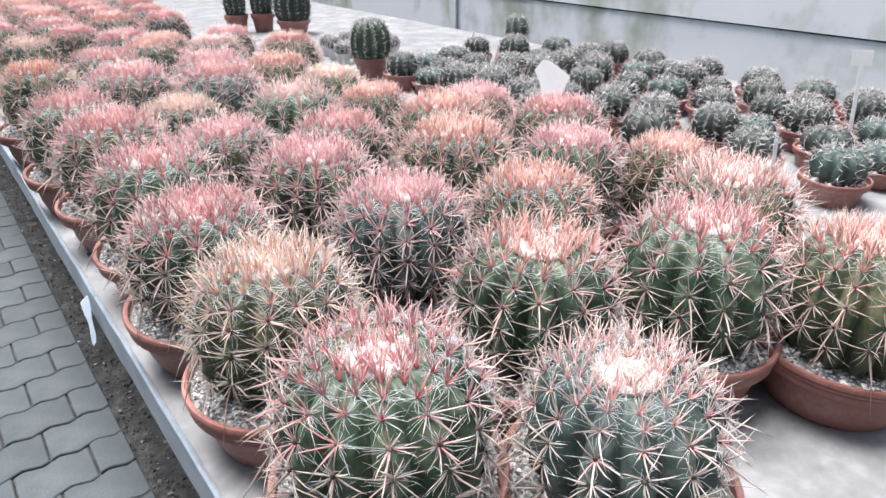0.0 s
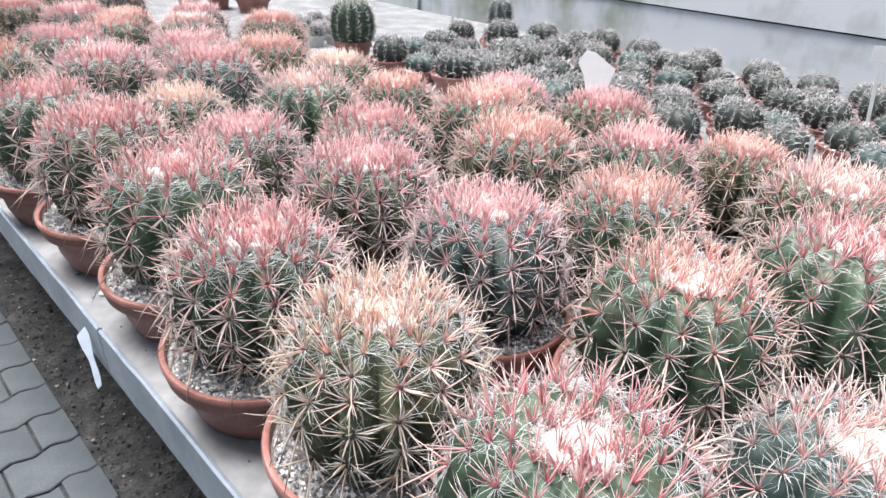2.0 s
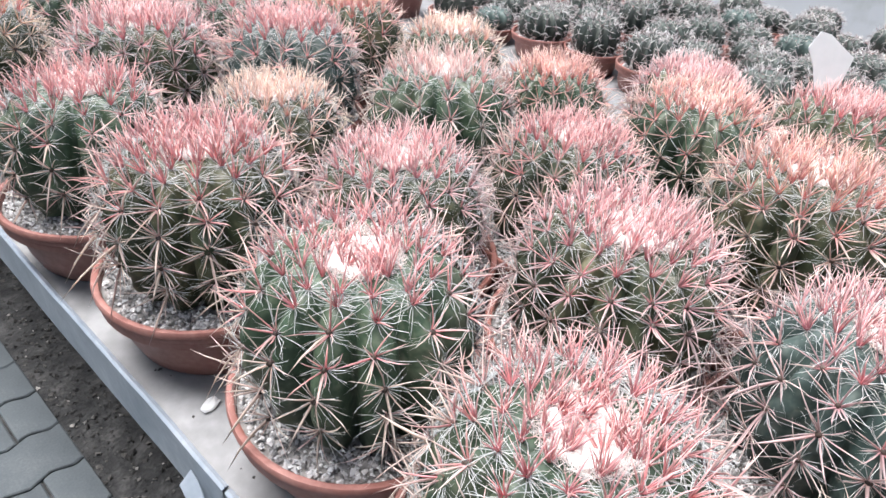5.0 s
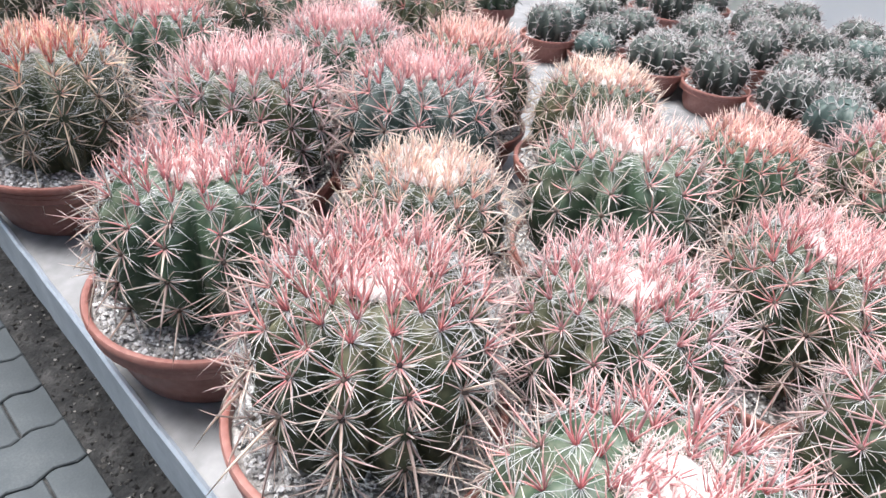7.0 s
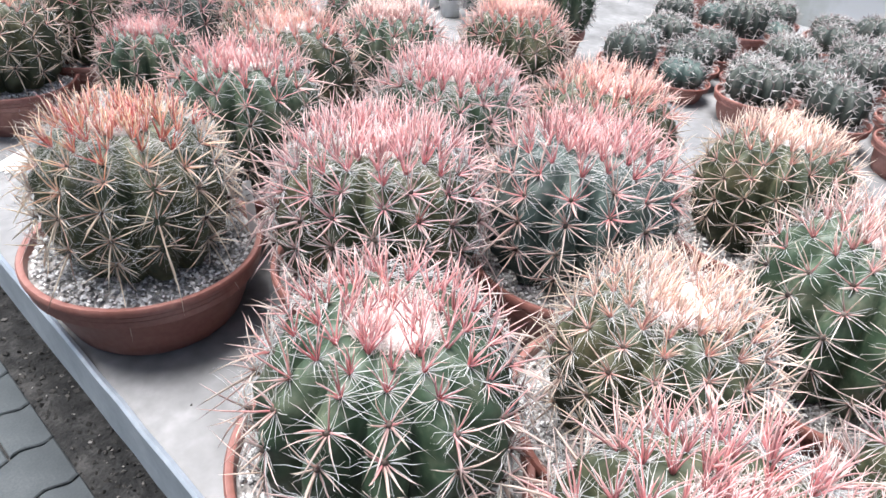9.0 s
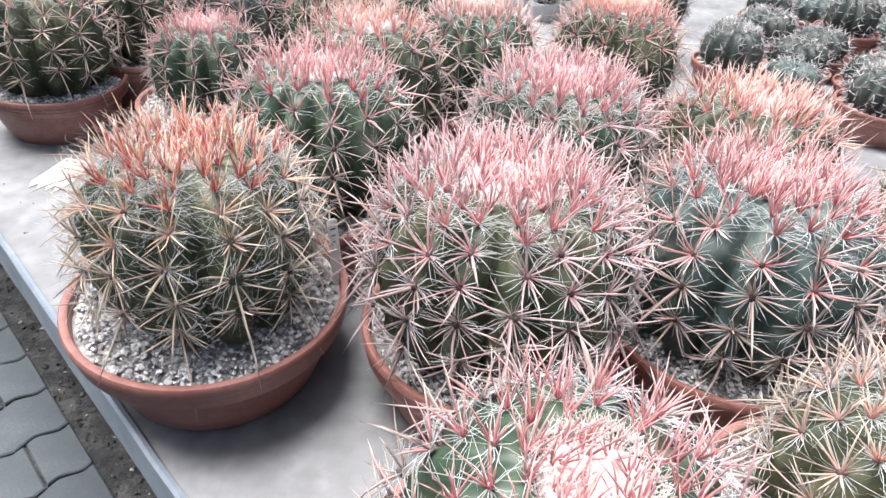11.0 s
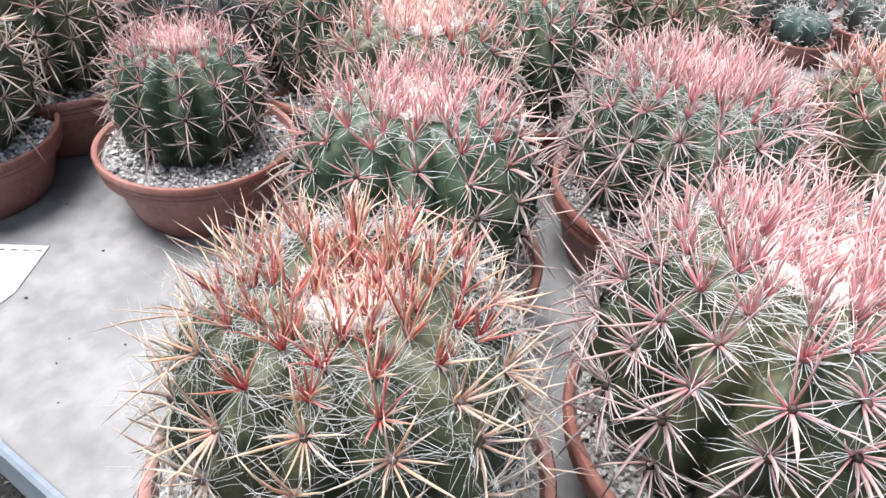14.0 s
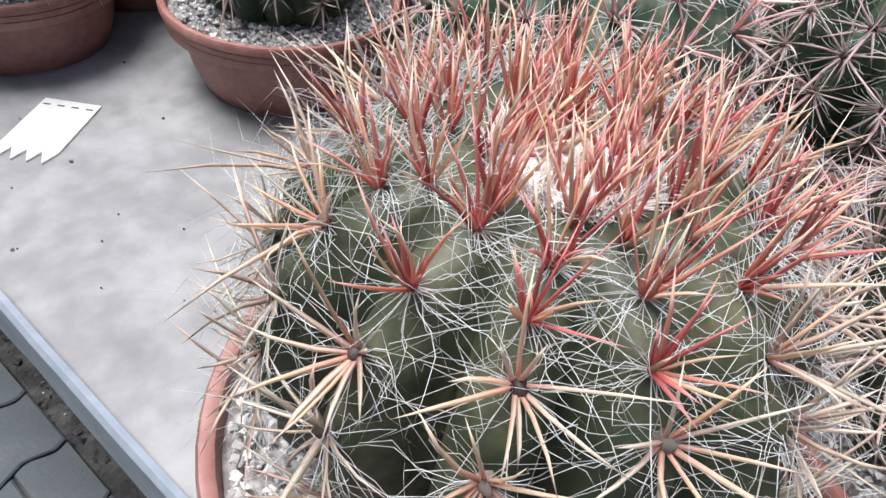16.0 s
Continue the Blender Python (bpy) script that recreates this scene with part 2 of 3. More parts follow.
def pebbles(name, places, sizes, mat, rng):
    """Small irregular stones, each a closed solid."""
    n = len(places)
    v = OCTA[None] * (0.65 + 0.7 * rng.random((n, 6, 1))) + rng.normal(0, 0.22, (n, 6, 3))
    a = rng.random(n) * 6.28
    c, s = np.cos(a), np.sin(a)
    x, y = v[..., 0] * c[:, None] - v[..., 1] * s[:, None], v[..., 0] * s[:, None] + v[..., 1] * c[:, None]
    v = np.stack([x, y, v[..., 2] * 0.75], -1) * sizes[:, None, None] + places[:, None]
    f = (OCTA_F[None] + 6 * np.arange(n)[:, None, None]).reshape(-1, 3)
    return raw_mesh(name, v.reshape(-1, 3), f, mat)


# ---- setting ----
def setting(name, bm, mat, label, smooth=False):
    return tagged(new(name, bm_mesh(name, bm, mat, smooth)), label, name.split("_")[0], kind="structure")


bm = bmesh.new()
box(bm, -60, 60, -60, 60, -0.4, -0.014)
setting("ground", bm, M_SOIL, "dark damp soil floor under the benches and path")

WALL_X = 3.90
JOINT_Z = BENCH + 0.145
bm = bmesh.new()
box(bm, WALL_X, WALL_X + 0.2, -3.0, 9.0, -0.014, JOINT_Z - 0.006)
setting("wall_east_lower", bm, M_WALL, "weathered white lower wall panel behind the bench")
bm = bmesh.new()
box(bm, WALL_X + 0.02, WALL_X + 0.18, -3.0, 9.0, JOINT_Z - 0.006, JOINT_Z + 0.006)
setting("wall_joint", bm, M_GAP, "dark open joint between two rows of wall panels")
bm = bmesh.new()
box(bm, WALL_X - 0.012, WALL_X + 0.2, -3.0, 9.0, JOINT_Z + 0.006, 3.2)
setting("wall_east_upper", bm, M_WALL, "weathered off-white upper wall panel with damp stains")
for py in (4.17, 8.2):
    bm = bmesh.new()
    box(bm, WALL_X - 0.030, WALL_X - 0.014, py - 0.05, py + 0.05, -0.014, 3.2, 0.004)
    setting("trim", bm, M_WALL, "flat painted cover strip over a vertical wall seam")
# three added walls out of view, dull so less light bounces onto the plants
bm = bmesh.new()
box(bm, -2.7, -2.5, -3.0, 9.0, -0.014, 3.2)
setting("wall_west", bm, M_DULL, "unseen plain wall, dull grey-green to cut bounced light")
bm = bmesh.new()
box(bm, -2.5, WALL_X - 0.012, 8.8, 9.0, -0.014, 3.2)
setting("wall_north", bm, M_DULL, "unseen plain end wall, dull grey-green to cut bounced light")
bm = bmesh.new()
box(bm, -2.5, WALL_X - 0.012, -3.0, -2.8, -0.014, 3.2)
setting("wall_south", bm, M_DULL, "unseen plain end wall, dull grey-green to cut bounced light")
bm = bmesh.new()
box(bm, -2.7, WALL_X + 0.2, -3.0, 9.0, 3.204, 3.22)
roof = setting("ceiling", bm, m_roof, "clear greenhouse roof sheet")
roof.visible_shadow = False

# bench: sheet top, folded galvanised edge, legs
BX1, BY0, BY1 = 3.05, -1.6, 7.0
bench = tagged(new("plant_bench"), "long grey sheet-topped greenhouse bench with galvanised metal edge", "bench")
bm = bmesh.new()
box(bm, -0.0105, BX1, BY0, BY1, BENCH - 0.03, BENCH)
bmesh.ops.subdivide_edges(bm, edges=bm.edges[:], cuts=1)
piece("bench_top", bm_mesh("bench_top", bm, M_BENCH), bench, "stained pale grey sheet top")


def edge_strip(y0, y1, name, seed):
    """A folded galvanised sheet: tall face, small lip on top, slightly dented."""
    rng = np.random.default_rng(seed)
    ys = np.linspace(y0, y1, max(8, int((y1 - y0) / 0.06)))
    wob = np.cumsum(rng.normal(0, 0.0006, len(ys)))
    wob -= np.linspace(wob[0], wob[-1], len(ys))
    section = [(-0.006, 0.011), (-0.011, 0.013), (-0.015, 0.010), (-0.015, -0.092), (-0.012, -0.096), (-0.011, -0.092), (-0.011, 0.008), (-0.006, 0.008)]
    v = [(x + w, y, BENCH + z + 0.4 * w) for y, w in zip(ys, wob) for x, z in section]
    k = len(section)
    f = [(i * k + j, i * k + (j + 1) % k, (i + 1) * k + (j + 1) % k, (i + 1) * k + j) for i in range(len(ys) - 1) for j in range(k)]
    return piece(name, raw_mesh(name, v, f, M_ZINC), bench, "bluish galvanised edge strip")


edge_strip(BY0, 0.795, "edge_strip", 3)
edge_strip(0.80, 4.2, "edge_strip", 4)
edge_strip(4.205, BY1, "edge_strip", 5)
for lx in (0.35, 1.6, 2.85):
    for ly in (-1.2, 0.9, 3.0, 5.0, 6.7):
        bm = bmesh.new()
        box(bm, lx - 0.025, lx + 0.025, ly - 0.025, ly + 0.025, -0.014, BENCH - 0.03, 0.004)
        piece("leg", bm_mesh("leg", bm, M_STEEL), bench)
# torn end of the edge sheet, bent outwards and down
flap_y = np.linspace(0, 1, 9)
v = []
for s in flap_y:
    cy, cx, cz = 0.875 - 0.105 * s, -0.026 - 0.016 * s ** 1.4, BENCH - 0.030 - 0.062 * s
    half = 0.012 * (1 - 0.65 * s) + 0.002 * math.sin(9 * s)
    for dx, dz in ((0.75 * half, 0.6 * half), (0.75 * half - 0.001, 0.6 * half + 0.0015), (-0.75 * half - 0.001, -0.6 * half + 0.0015), (-0.75 * half, -0.6 * half)):
        v.append((cx + dx, cy, cz + dz))
f = [(i * 4 + j, i * 4 + (j + 1) % 4, (i + 1) * 4 + (j + 1) % 4, (i + 1) * 4 + j) for i in range(8) for j in range(4)] + [(0, 3, 2, 1), (32, 33, 34, 35)]
piece("torn_flap", raw_mesh("torn_flap", v, f, M_ZINC), bench, "torn bent tongue of the metal edge")

# ---- potted cacti ----
YOUNG = {
    "red": [(0.60, 0.075, 0.10), (0.70, 0.16, 0.17), (0.50, 0.07, 0.13), (0.78, 0.30, 0.26)],
    "pink": [(0.70, 0.20, 0.24), (0.76, 0.34, 0.36), (0.60, 0.14, 0.20), (0.80, 0.45, 0.42)],
    "orange": [(0.74, 0.30, 0.16), (0.66, 0.16, 0.12), (0.82, 0.50, 0.26), (0.78, 0.40, 0.28)],
    "yellow": [(0.80, 0.58, 0.34), (0.82, 0.66, 0.46), (0.74, 0.42, 0.28), (0.84, 0.72, 0.54)],
    "white": [(0.80, 0.62, 0.52), (0.78, 0.46, 0.40), (0.84, 0.76, 0.66), (0.72, 0.36, 0.32)],
}
OLD = {
    "red": [(0.62, 0.38, 0.34), (0.70, 0.52, 0.44), (0.46, 0.24, 0.24), (0.74, 0.62, 0.50)],
    "pink": [(0.66, 0.44, 0.42), (0.60, 0.40, 0.40), (0.72, 0.58, 0.52), (0.50, 0.30, 0.32)],
    "orange": [(0.72, 0.56, 0.42), (0.62, 0.42, 0.32), (0.76, 0.66, 0.50), (0.50, 0.32, 0.26)],
    "yellow": [(0.72, 0.62, 0.42), (0.66, 0.54, 0.38), (0.78, 0.70, 0.52), (0.54, 0.42, 0.30)],
    "white": [(0.78, 0.72, 0.62), (0.70, 0.62, 0.52), (0.82, 0.78, 0.70), (0.56, 0.44, 0.38)],
}


def barrel_profile(th, R, H, z0):
    """Radius and height of a flattened globe at an angle from its crown."""
    s, c = np.sin(th), np.cos(th)
    r = R * np.clip(s, 0, 1) ** 0.64
    z = z0 + H * 0.5 + H * 0.5 * np.sign(c) * np.abs(c) ** 0.98
    return r, z - 0.02 * (R / 0.13) * np.exp(-(r / (0.032 * R / 0.13)) ** 2)


def barrel_body(R, H, z0, ribs, skin, rows, per_rib, rng):
    th = np.linspace(0.03, 2.35, rows)
    a = np.linspace(0, 2 * np.pi, ribs * per_rib, endpoint=False)
    r, z = barrel_profile(th, R, H, z0)
    crest = np.abs(np.cos(a * ribs / 2)) ** 0.75
    depth = 0.33 * np.clip(np.sin(th), 0, 1) ** 0.5
    swell = 1 + 0.035 * np.sin(a * 2 + rng.random() * 6) + 0.02 * np.sin(a * 3 + rng.random() * 6)
    bumps = 1 + 0.022 * np.cos(th * 17 + 3.1)[:, None] * crest[None, :]
    rr = r[:, None] * (1 - depth[:, None] * (1 - crest[None, :])) * swell[None, :] * bumps
    v = np.stack([rr * np.cos(a), rr * np.sin(a), z[:, None] + 0 * a[None, :] - 0.010 * (1 - crest)[None, :] * np.sin(th)[:, None]], -1).reshape(-1, 3)
    n = len(a)
    i, j = np.meshgrid(np.arange(rows - 1), np.arange(n), indexing="ij")
    f = np.stack([i * n + j, (i + 1) * n + j, (i + 1) * n + (j + 1) % n, i * n + (j + 1) % n], -1).reshape(-1, 4)
    return raw_mesh("body", v, f, skin, smooth=True)


def paled(table, towards, share):
    """The same colours mixed with a pale tone: glare over the spines, put into their tint."""
    return {k: [tuple(c * (1 - share) + t * share for c, t in zip(col, towards)) for col in cols] for k, cols in table.items()}


YOUNG, OLD = paled(YOUNG, (0.94, 0.79, 0.76), 0.52), paled(OLD, (0.87, 0.81, 0.78), 0.42)
YOUNG["flame"] = [(0.66, 0.20, 0.19), (0.77, 0.38, 0.28), (0.82, 0.60, 0.40), (0.86, 0.70, 0.51)]
OLD["flame"] = [(0.76, 0.62, 0.50), (0.80, 0.70, 0.56), (0.66, 0.46, 0.38), (0.82, 0.75, 0.62)]


def pick(rng, colours, n):
    c = np.array(colours)
    k = rng.choice(len(c), n, p=[0.36, 0.30, 0.17, 0.17])
    return np.clip(c[k] * (0.85 + 0.3 * rng.random((n, 1))), 0, 0.95)


def unit(v):
    return v / np.linalg.norm(v, axis=-1, keepdims=True)


def spiny(R, H, z0, ribs, look_of, rng, thick, hairs, reach):
    """Meshes of the red young spines, the faded old ones and the bristles, set on the rib crests."""
    th0 = np.array([0.10, 0.21, 0.36, 0.56, 0.84, 1.16, 1.50, 1.86])
    k = R / 0.13
    rows = []
    for i in range(ribs):
        for j, t in enumerate(th0):
            if (j == 0 and i % 5 == 4) or (j == 7 and i % 2):
                continue
            t2 = t + (0.5 * (i % 2)) * (th0[min(j + 1, len(th0) - 1)] - t) + rng.normal(0, 0.02)
            rows.append((2 * np.pi * i / ribs + rng.normal(0, 0.25 if j == 0 else 0.03), t2, j))
    rows += [(i * 2.4, 0.035 + 0.012 * i, 0) for i in range(6)]
    rows = np.array(rows)
    phi, th = rows[:, 0], rows[:, 1]
    r, z = barrel_profile(th, R, H, z0)
    r2, z2 = barrel_profile(th + 0.02, R, H, z0)
    radial = np.stack([np.cos(phi), np.sin(phi), 0 * phi], -1)
    along = np.stack([-np.sin(phi), np.cos(phi), 0 * phi], -1)
    tang = unit(radial * (r2 - r)[:, None] + np.array([0, 0, 1.0]) * (z2 - z)[:, None])
    normal = unit(np.cross(along, tang))
    normal *= np.sign((normal * (radial * np.sin(th)[:, None] + np.array([0, 0, 1.0]) * np.cos(th)[:, None])).sum(1, keepdims=True) + 1e-9)
    base = radial * r[:, None] + np.array([0, 0, 1.0]) * z[:, None] + normal * 0.001
    out = {"young": [], "old": [], "hair": []}
    up = np.array([0, 0, 1.0])

    def add(key, sel, count, splay, length, rad, lift, droop, colours, flat=0.0, facing=None, recurve=0.0):
        """A fan of spines on each chosen areole; facing: the fan's middle, 90 degrees being down the rib."""
        at = np.nonzero(sel)[0]
        m = len(at) * count
        if not m:
            return
        idx = np.repeat(at, count)
        if facing is None:
            ang = (np.tile(np.arange(count), len(at)) + rng.random(m) * 0.6) * 2 * np.pi / count + np.repeat(rng.random(len(at)) * 6.28, count)
        else:
            ang = radians(facing) + rng.normal(0, 0.35, m)
        side = np.cos(ang)[:, None] * along[idx] * (1 + flat) + np.sin(ang)[:, None] * tang[idx]
        sp = splay * (0.75 + 0.5 * rng.random(m))[:, None]
        way = unit(normal[idx] + side * sp + up * lift + rng.normal(0, 0.12, (m, 3)))
        ln = length * k * (0.65 + 0.6 * rng.random(m))
        bend = -normal[idx] * recurve * rng.normal(1, 0.5, (m, 1)) + side * 0.10 * rng.normal(0.3, 1.0, (m, 1)) + up * (droop * rng.normal(1, 0.6, (m, 1))) + rng.normal(0, 0.11, (m, 3))
        if key == "hair":
            bend = bend + rng.normal(0, 0.26 if look_of == "flame" else 0.15, (m, 3))
        out[key].append((base[idx] + side * 0.0015, way, ln, rad * k * (0.75 + 0.5 * rng.random(m)), bend, pick(rng, colours, m)))

    y, o = YOUNG[look_of], OLD[look_of]
    crown, mid, low = th < 0.62, (th >= 0.62) & (th < 1.02), th >= 1.02
    add("young", crown, thick + 1, 0.52, 0.037 * reach, 0.0010, 0.60, 0.03, y)
    add("young", mid, thick - 1, 0.95, 0.045 * reach, 0.0011, 0.30, 0.05, [y[3], o[1], o[3], y[2] if look_of == "flame" else y[1]], recurve=0.05)
    add("old", mid, 1, 0.9, 0.050 * reach, 0.0015, 0.0, -0.10, o, facing=90)
    add("old", low, thick - 1, 1.6, 0.047 * reach, 0.0010, 0.05, -0.03, [o[1], o[3], o[0], o[2]], flat=0.25, recurve=0.14)
    add("old", low, 1, 0.85, 0.058 * reach, 0.0017, 0.0, -0.30, [o[3], o[1], o[3], o[0]], facing=90)
    add("old", low, 1, 0.55, 0.048 * reach, 0.0013, 0.15, 0.0, [o[1], o[0], o[3], o[2]], facing=-90)
    pale = [(0.76, 0.78, 0.77), (0.68, 0.71, 0.71), (0.80, 0.81, 0.79), (0.60, 0.58, 0.54)]
    if hairs:
        add("hair", th >= 0.30, hairs, 2.3, (0.038 if look_of == "flame" else 0.031) * reach, 0.00022 if look_of == "flame" else 0.00037, 0.0, 0.0, pale, flat=0.6)
    meshes = {}
    smooth_line = (0.0, 0.3, 0.65, 1.0) if thick in (7, 10) else (0.0, 0.55, 1.0)
    for key, rows_ in out.items():
        if rows_:
            cat = [np.concatenate([q[i] for q in rows_]) for i in range(6)]
            if key == "hair":
                meshes[key] = thorns(key, *cat, M_HAIR, 3, rng.normal(0, 0.20 if look_of == "flame" else 0.09, (len(cat[0]), 3)), stations=(0.0, 0.2, 0.4, 0.6, 0.8, 1.0) if look_of == "flame" else (0.0, 0.36, 0.7, 1.0))
            else:
                root = (0.90, 0.60, 0.66) if key == "young" else (0.78, 0.66, 0.64)
                meshes[key] = thorns(key, *cat, M_SPINE, roots=cat[5] * np.array(root), tips=cat[5] * 0.6 + np.array((0.92, 0.80, 0.74)) * 0.4, stations=smooth_line)
    dark = pick(rng, [(0.10, 0.07, 0.055), (0.16, 0.12, 0.10), (0.24, 0.20, 0.17), (0.07, 0.05, 0.045)], len(base))
    low_ = th > 0.6
    lean = unit(normal + rng.normal(0, 0.2, normal.shape))
    meshes["areole"] = thorns("areole", (base - normal * 0.002)[low_], lean[low_], np.full(low_.sum(), 0.008 * k), np.full(low_.sum(), 0.0042 * k), 0 * base[low_], dark[low_], M_SPINE, 6)
    return meshes


def wool_cap(R, H, z0, rng, size):
    """Felted cap that fills the crown, uneven and sunk at its rim."""
    th, a = np.linspace(0.0, size, 12), np.linspace(0, 2 * np.pi, 48, endpoint=False)
    r, z = barrel_profile(th, R, H, z0)
    p = rng.random(4) * 6.28
    lump = 0.0016 * np.sin(a * 5 + p[0])[None, :] * np.sin(th * 40 + p[1])[:, None] + 0.0014 * np.sin(a * 11 + p[2])[None, :] * np.sin(th * 70 + p[3])[:, None] + 0.0008 * rng.random((12, 48))
    edge = 1 - (th / size) ** 3
    rr = r[:, None] * (1 + 0.06 * np.sin(a * 7 + p[1])[None, :] * (th / size)[:, None])
    zz = z[:, None] + (0.008 * edge - 0.006 * (th / size) ** 6)[:, None] + lump * edge[:, None]
    v = np.stack([rr * np.cos(a), rr * np.sin(a), zz], -1).reshape(-1, 3)
    i, j = np.meshgrid(np.arange(11), np.arange(48), indexing="ij")
    f = np.stack([i * 48 + j, (i + 1) * 48 + j, (i + 1) * 48 + (j + 1) % 48, i * 48 + (j + 1) % 48], -1).reshape(-1, 4)
    return raw_mesh("wool_crown", v, f, M_WOOL, smooth=True)


def wool_fuzz(R, H, z0, rng, size, n):
    """Short soft fibres standing on the woolly cap and round the youngest spines."""
    t, p = size * 1.25 * np.sqrt(rng.random(n)), rng.random(n) * 6.283
    r, z = barrel_profile(t, R, H, z0)
    base = np.stack([r * np.cos(p), r * np.sin(p), z + 0.002], -1)
    way = unit(np.stack([np.cos(p) * 0.3, np.sin(p) * 0.3, np.ones(n)], -1) + rng.normal(0, 0.7, (n, 3)))
    # cream, with the pink light bounced off red spines painted into some fibres
    tint = pick(rng, [(0.86, 0.80, 0.76), (0.90, 0.85, 0.83), (0.80, 0.68, 0.62), (0.84, 0.70, 0.68)], n)
    return thorns("wool_fuzz", base, way, 0.006 + 0.010 * rng.random(n), np.full(n, 0.0005), rng.normal(0, 0.35, (n, 3)), tint, M_HAIR)


def bowl(R, H, segs):
    """Wide planting bowl with a banded, rolled rim."""
    return lathe("bowl", [(0.001, 0.0), (0.725 * R, 0.0), (0.755 * R, 0.006), (0.82 * R, 0.30 * H), (0.862 * R, 0.67 * H), (0.868 * R, 0.705 * H),
                          (0.955 * R, 0.71 * H), (0.972 * R, 0.73 * H), (0.974 * R, 0.815 * H), (0.968 * R, 0.822 * H), (0.985 * R, 0.835 * H), (0.987 * R, 0.89 * H), (0.981 * R, 0.897 * H),
                          (0.998 * R, 0.91 * H), (1.0 * R, 0.975 * H), (0.988 * R, H), (0.955 * R, H), (0.94 * R, 0.985 * H), (0.925 * R, 0.80 * H), (0.001, 0.79 * H)], M_POT, segs)


BOWLS, GRITS, BEDS = {}, {}, {}


def pot_parts(thing, R, H, hole, fine):
    key = (round(R, 3), round(H, 3), fine)
    if key not in BOWLS:
        rng = np.random.default_rng(int(R * 1000) + fine)
        BOWLS[key] = bowl(R, H, 56 if fine else 32)
        BEDS[key] = lathe("grit_bed", [(0.001, 0.83 * H), (0.935 * R, 0.83 * H), (0.935 * R, 0.86 * H), (0.5 * R, 0.89 * H), (0.001, 0.89 * H)], M_BED, 24)
        n = 2300 if fine else 800
        n = int(n * (R / 0.16) ** 2)
        rad, ang = R * np.sqrt(rng.uniform(hole ** 2, 0.90 ** 2, n)), rng.random(n) * 6.283
        spots = np.stack([rad * np.cos(ang), rad * np.sin(ang), 0.885 * H + rng.random(n) * 0.006], -1)
        GRITS[key] = pebbles("grit", spots, (0.0019 + 0.0025 * rng.random(n) ** 2) * (1.0 if fine else 1.35), M_GRIT, rng)
    piece("bowl", BOWLS[key], thing, "terracotta-coloured plastic bowl with banded rim")
    piece("grit_bed", BEDS[key], thing)
    piece("grit", GRITS[key], thing, "grey and white mineral grit", "stuff")


COLOUR_WORDS = {"red": "red-spined", "pink": "pink-spined", "orange": "orange-spined", "yellow": "yellow-spined", "white": "pale-spined", "flame": "red-and-amber-spined"}
SKIN_WORDS = {"green": "green", "olive": "olive-green", "blue": "blue-green", "dark": "dark green"}


def barrel_cactus(x, y, colour, skin="green", R=0.125, H=0.205, pot=0.157, ribs=17, wool=0.5, thick=8, hairs=10, reach=1.0, fine=2, seed=0, turn=None):
    """A globular ribbed cactus in a shallow bowl, standing on the bench."""
    rng = np.random.default_rng(seed * 7 + 11)
    thing = tagged(new("potted_barrel_cactus"), f"{COLOUR_WORDS[colour]} {SKIN_WORDS[skin]} barrel cactus in a terracotta bowl with grit", "cactus", "barrel cacti on the bench")
    R, H = R * 1.02, H * 0.925
    ph = 0.116 * (pot / 0.157) ** 0.7
    pot_parts(thing, pot, ph, 0.5 if fine else 0.62, int(fine > 1))
    z0 = 0.84 * ph - 0.16 * H + 0.012
    H2 = H + 0.16 * H
    piece("body", barrel_body(R, H2, z0, ribs, SKINS[skin], (34, 22, 16)[2 - fine], (8, 6, 4)[2 - fine], rng), thing)
    meshes = spiny(R, H2, z0, ribs, colour, rng, thick, hairs, reach)
    words = {"young": ("spine_tuft", f"dense {colour} young spines"), "old": ("faded_spine_tuft", "faded greyish tan spines"), "hair": ("bristle_fuzz", "fine white bristles"), "areole": ("areole_cushion", "dark brown felted cushions")}
    for key, me in meshes.items():
        piece(words[key][0], me, thing, words[key][1], "stuff")
    wool = 0.07 + 0.16 * wool
    piece("wool_crown", wool_cap(R, H2, z0, rng, wool), thing, "cream woolly crown")
    piece("wool_fuzz", wool_fuzz(R, H2, z0, rng, wool, (1300, 450, 80)[2 - fine]), thing, "loose cream wool fibres, some tinted pink as by bounced light", "stuff")
    thing.matrix_world = pose(x, y, BENCH, rng.normal(0, 1.2), rng.normal(0, 1.2), rng.random() * 360 if turn is None else turn)
    return thing


# along the bench edge
EDGE_ROW = [
    (0.165, -0.100, "red", "green", 0.132, 0.205, 0.158, 0.42), (0.150, 0.182, "yellow", "olive", 0.122, 0.206, 0.156, 0.62),
    (0.142, 0.462, "red", "green", 0.128, 0.200, 0.158, 0.60), (0.160, 0.752, "red", "green", 0.132, 0.212, 0.158, 0.55),
    (0.150, 1.072, "red", "olive", 0.130, 0.214, 0.162, 0.50), (0.126, 1.385, "red", "green", 0.126, 0.204, 0.160, 0.50),
    (0.128, 1.893, "flame", "olive", 0.122, 0.208, 0.165, 0.22),
]
for i, (x, y, c, sk, R, H, pot, w) in enumerate(EDGE_ROW):
    bare = i in (0, 3, 5)
    barrel_cactus(x, y, c, sk, R, H, pot, 13 if bare or i == 6 else 14, w, 7 if bare else 10, 18 if bare else (32 if c == "flame" else 26), 1.05, 2, i)
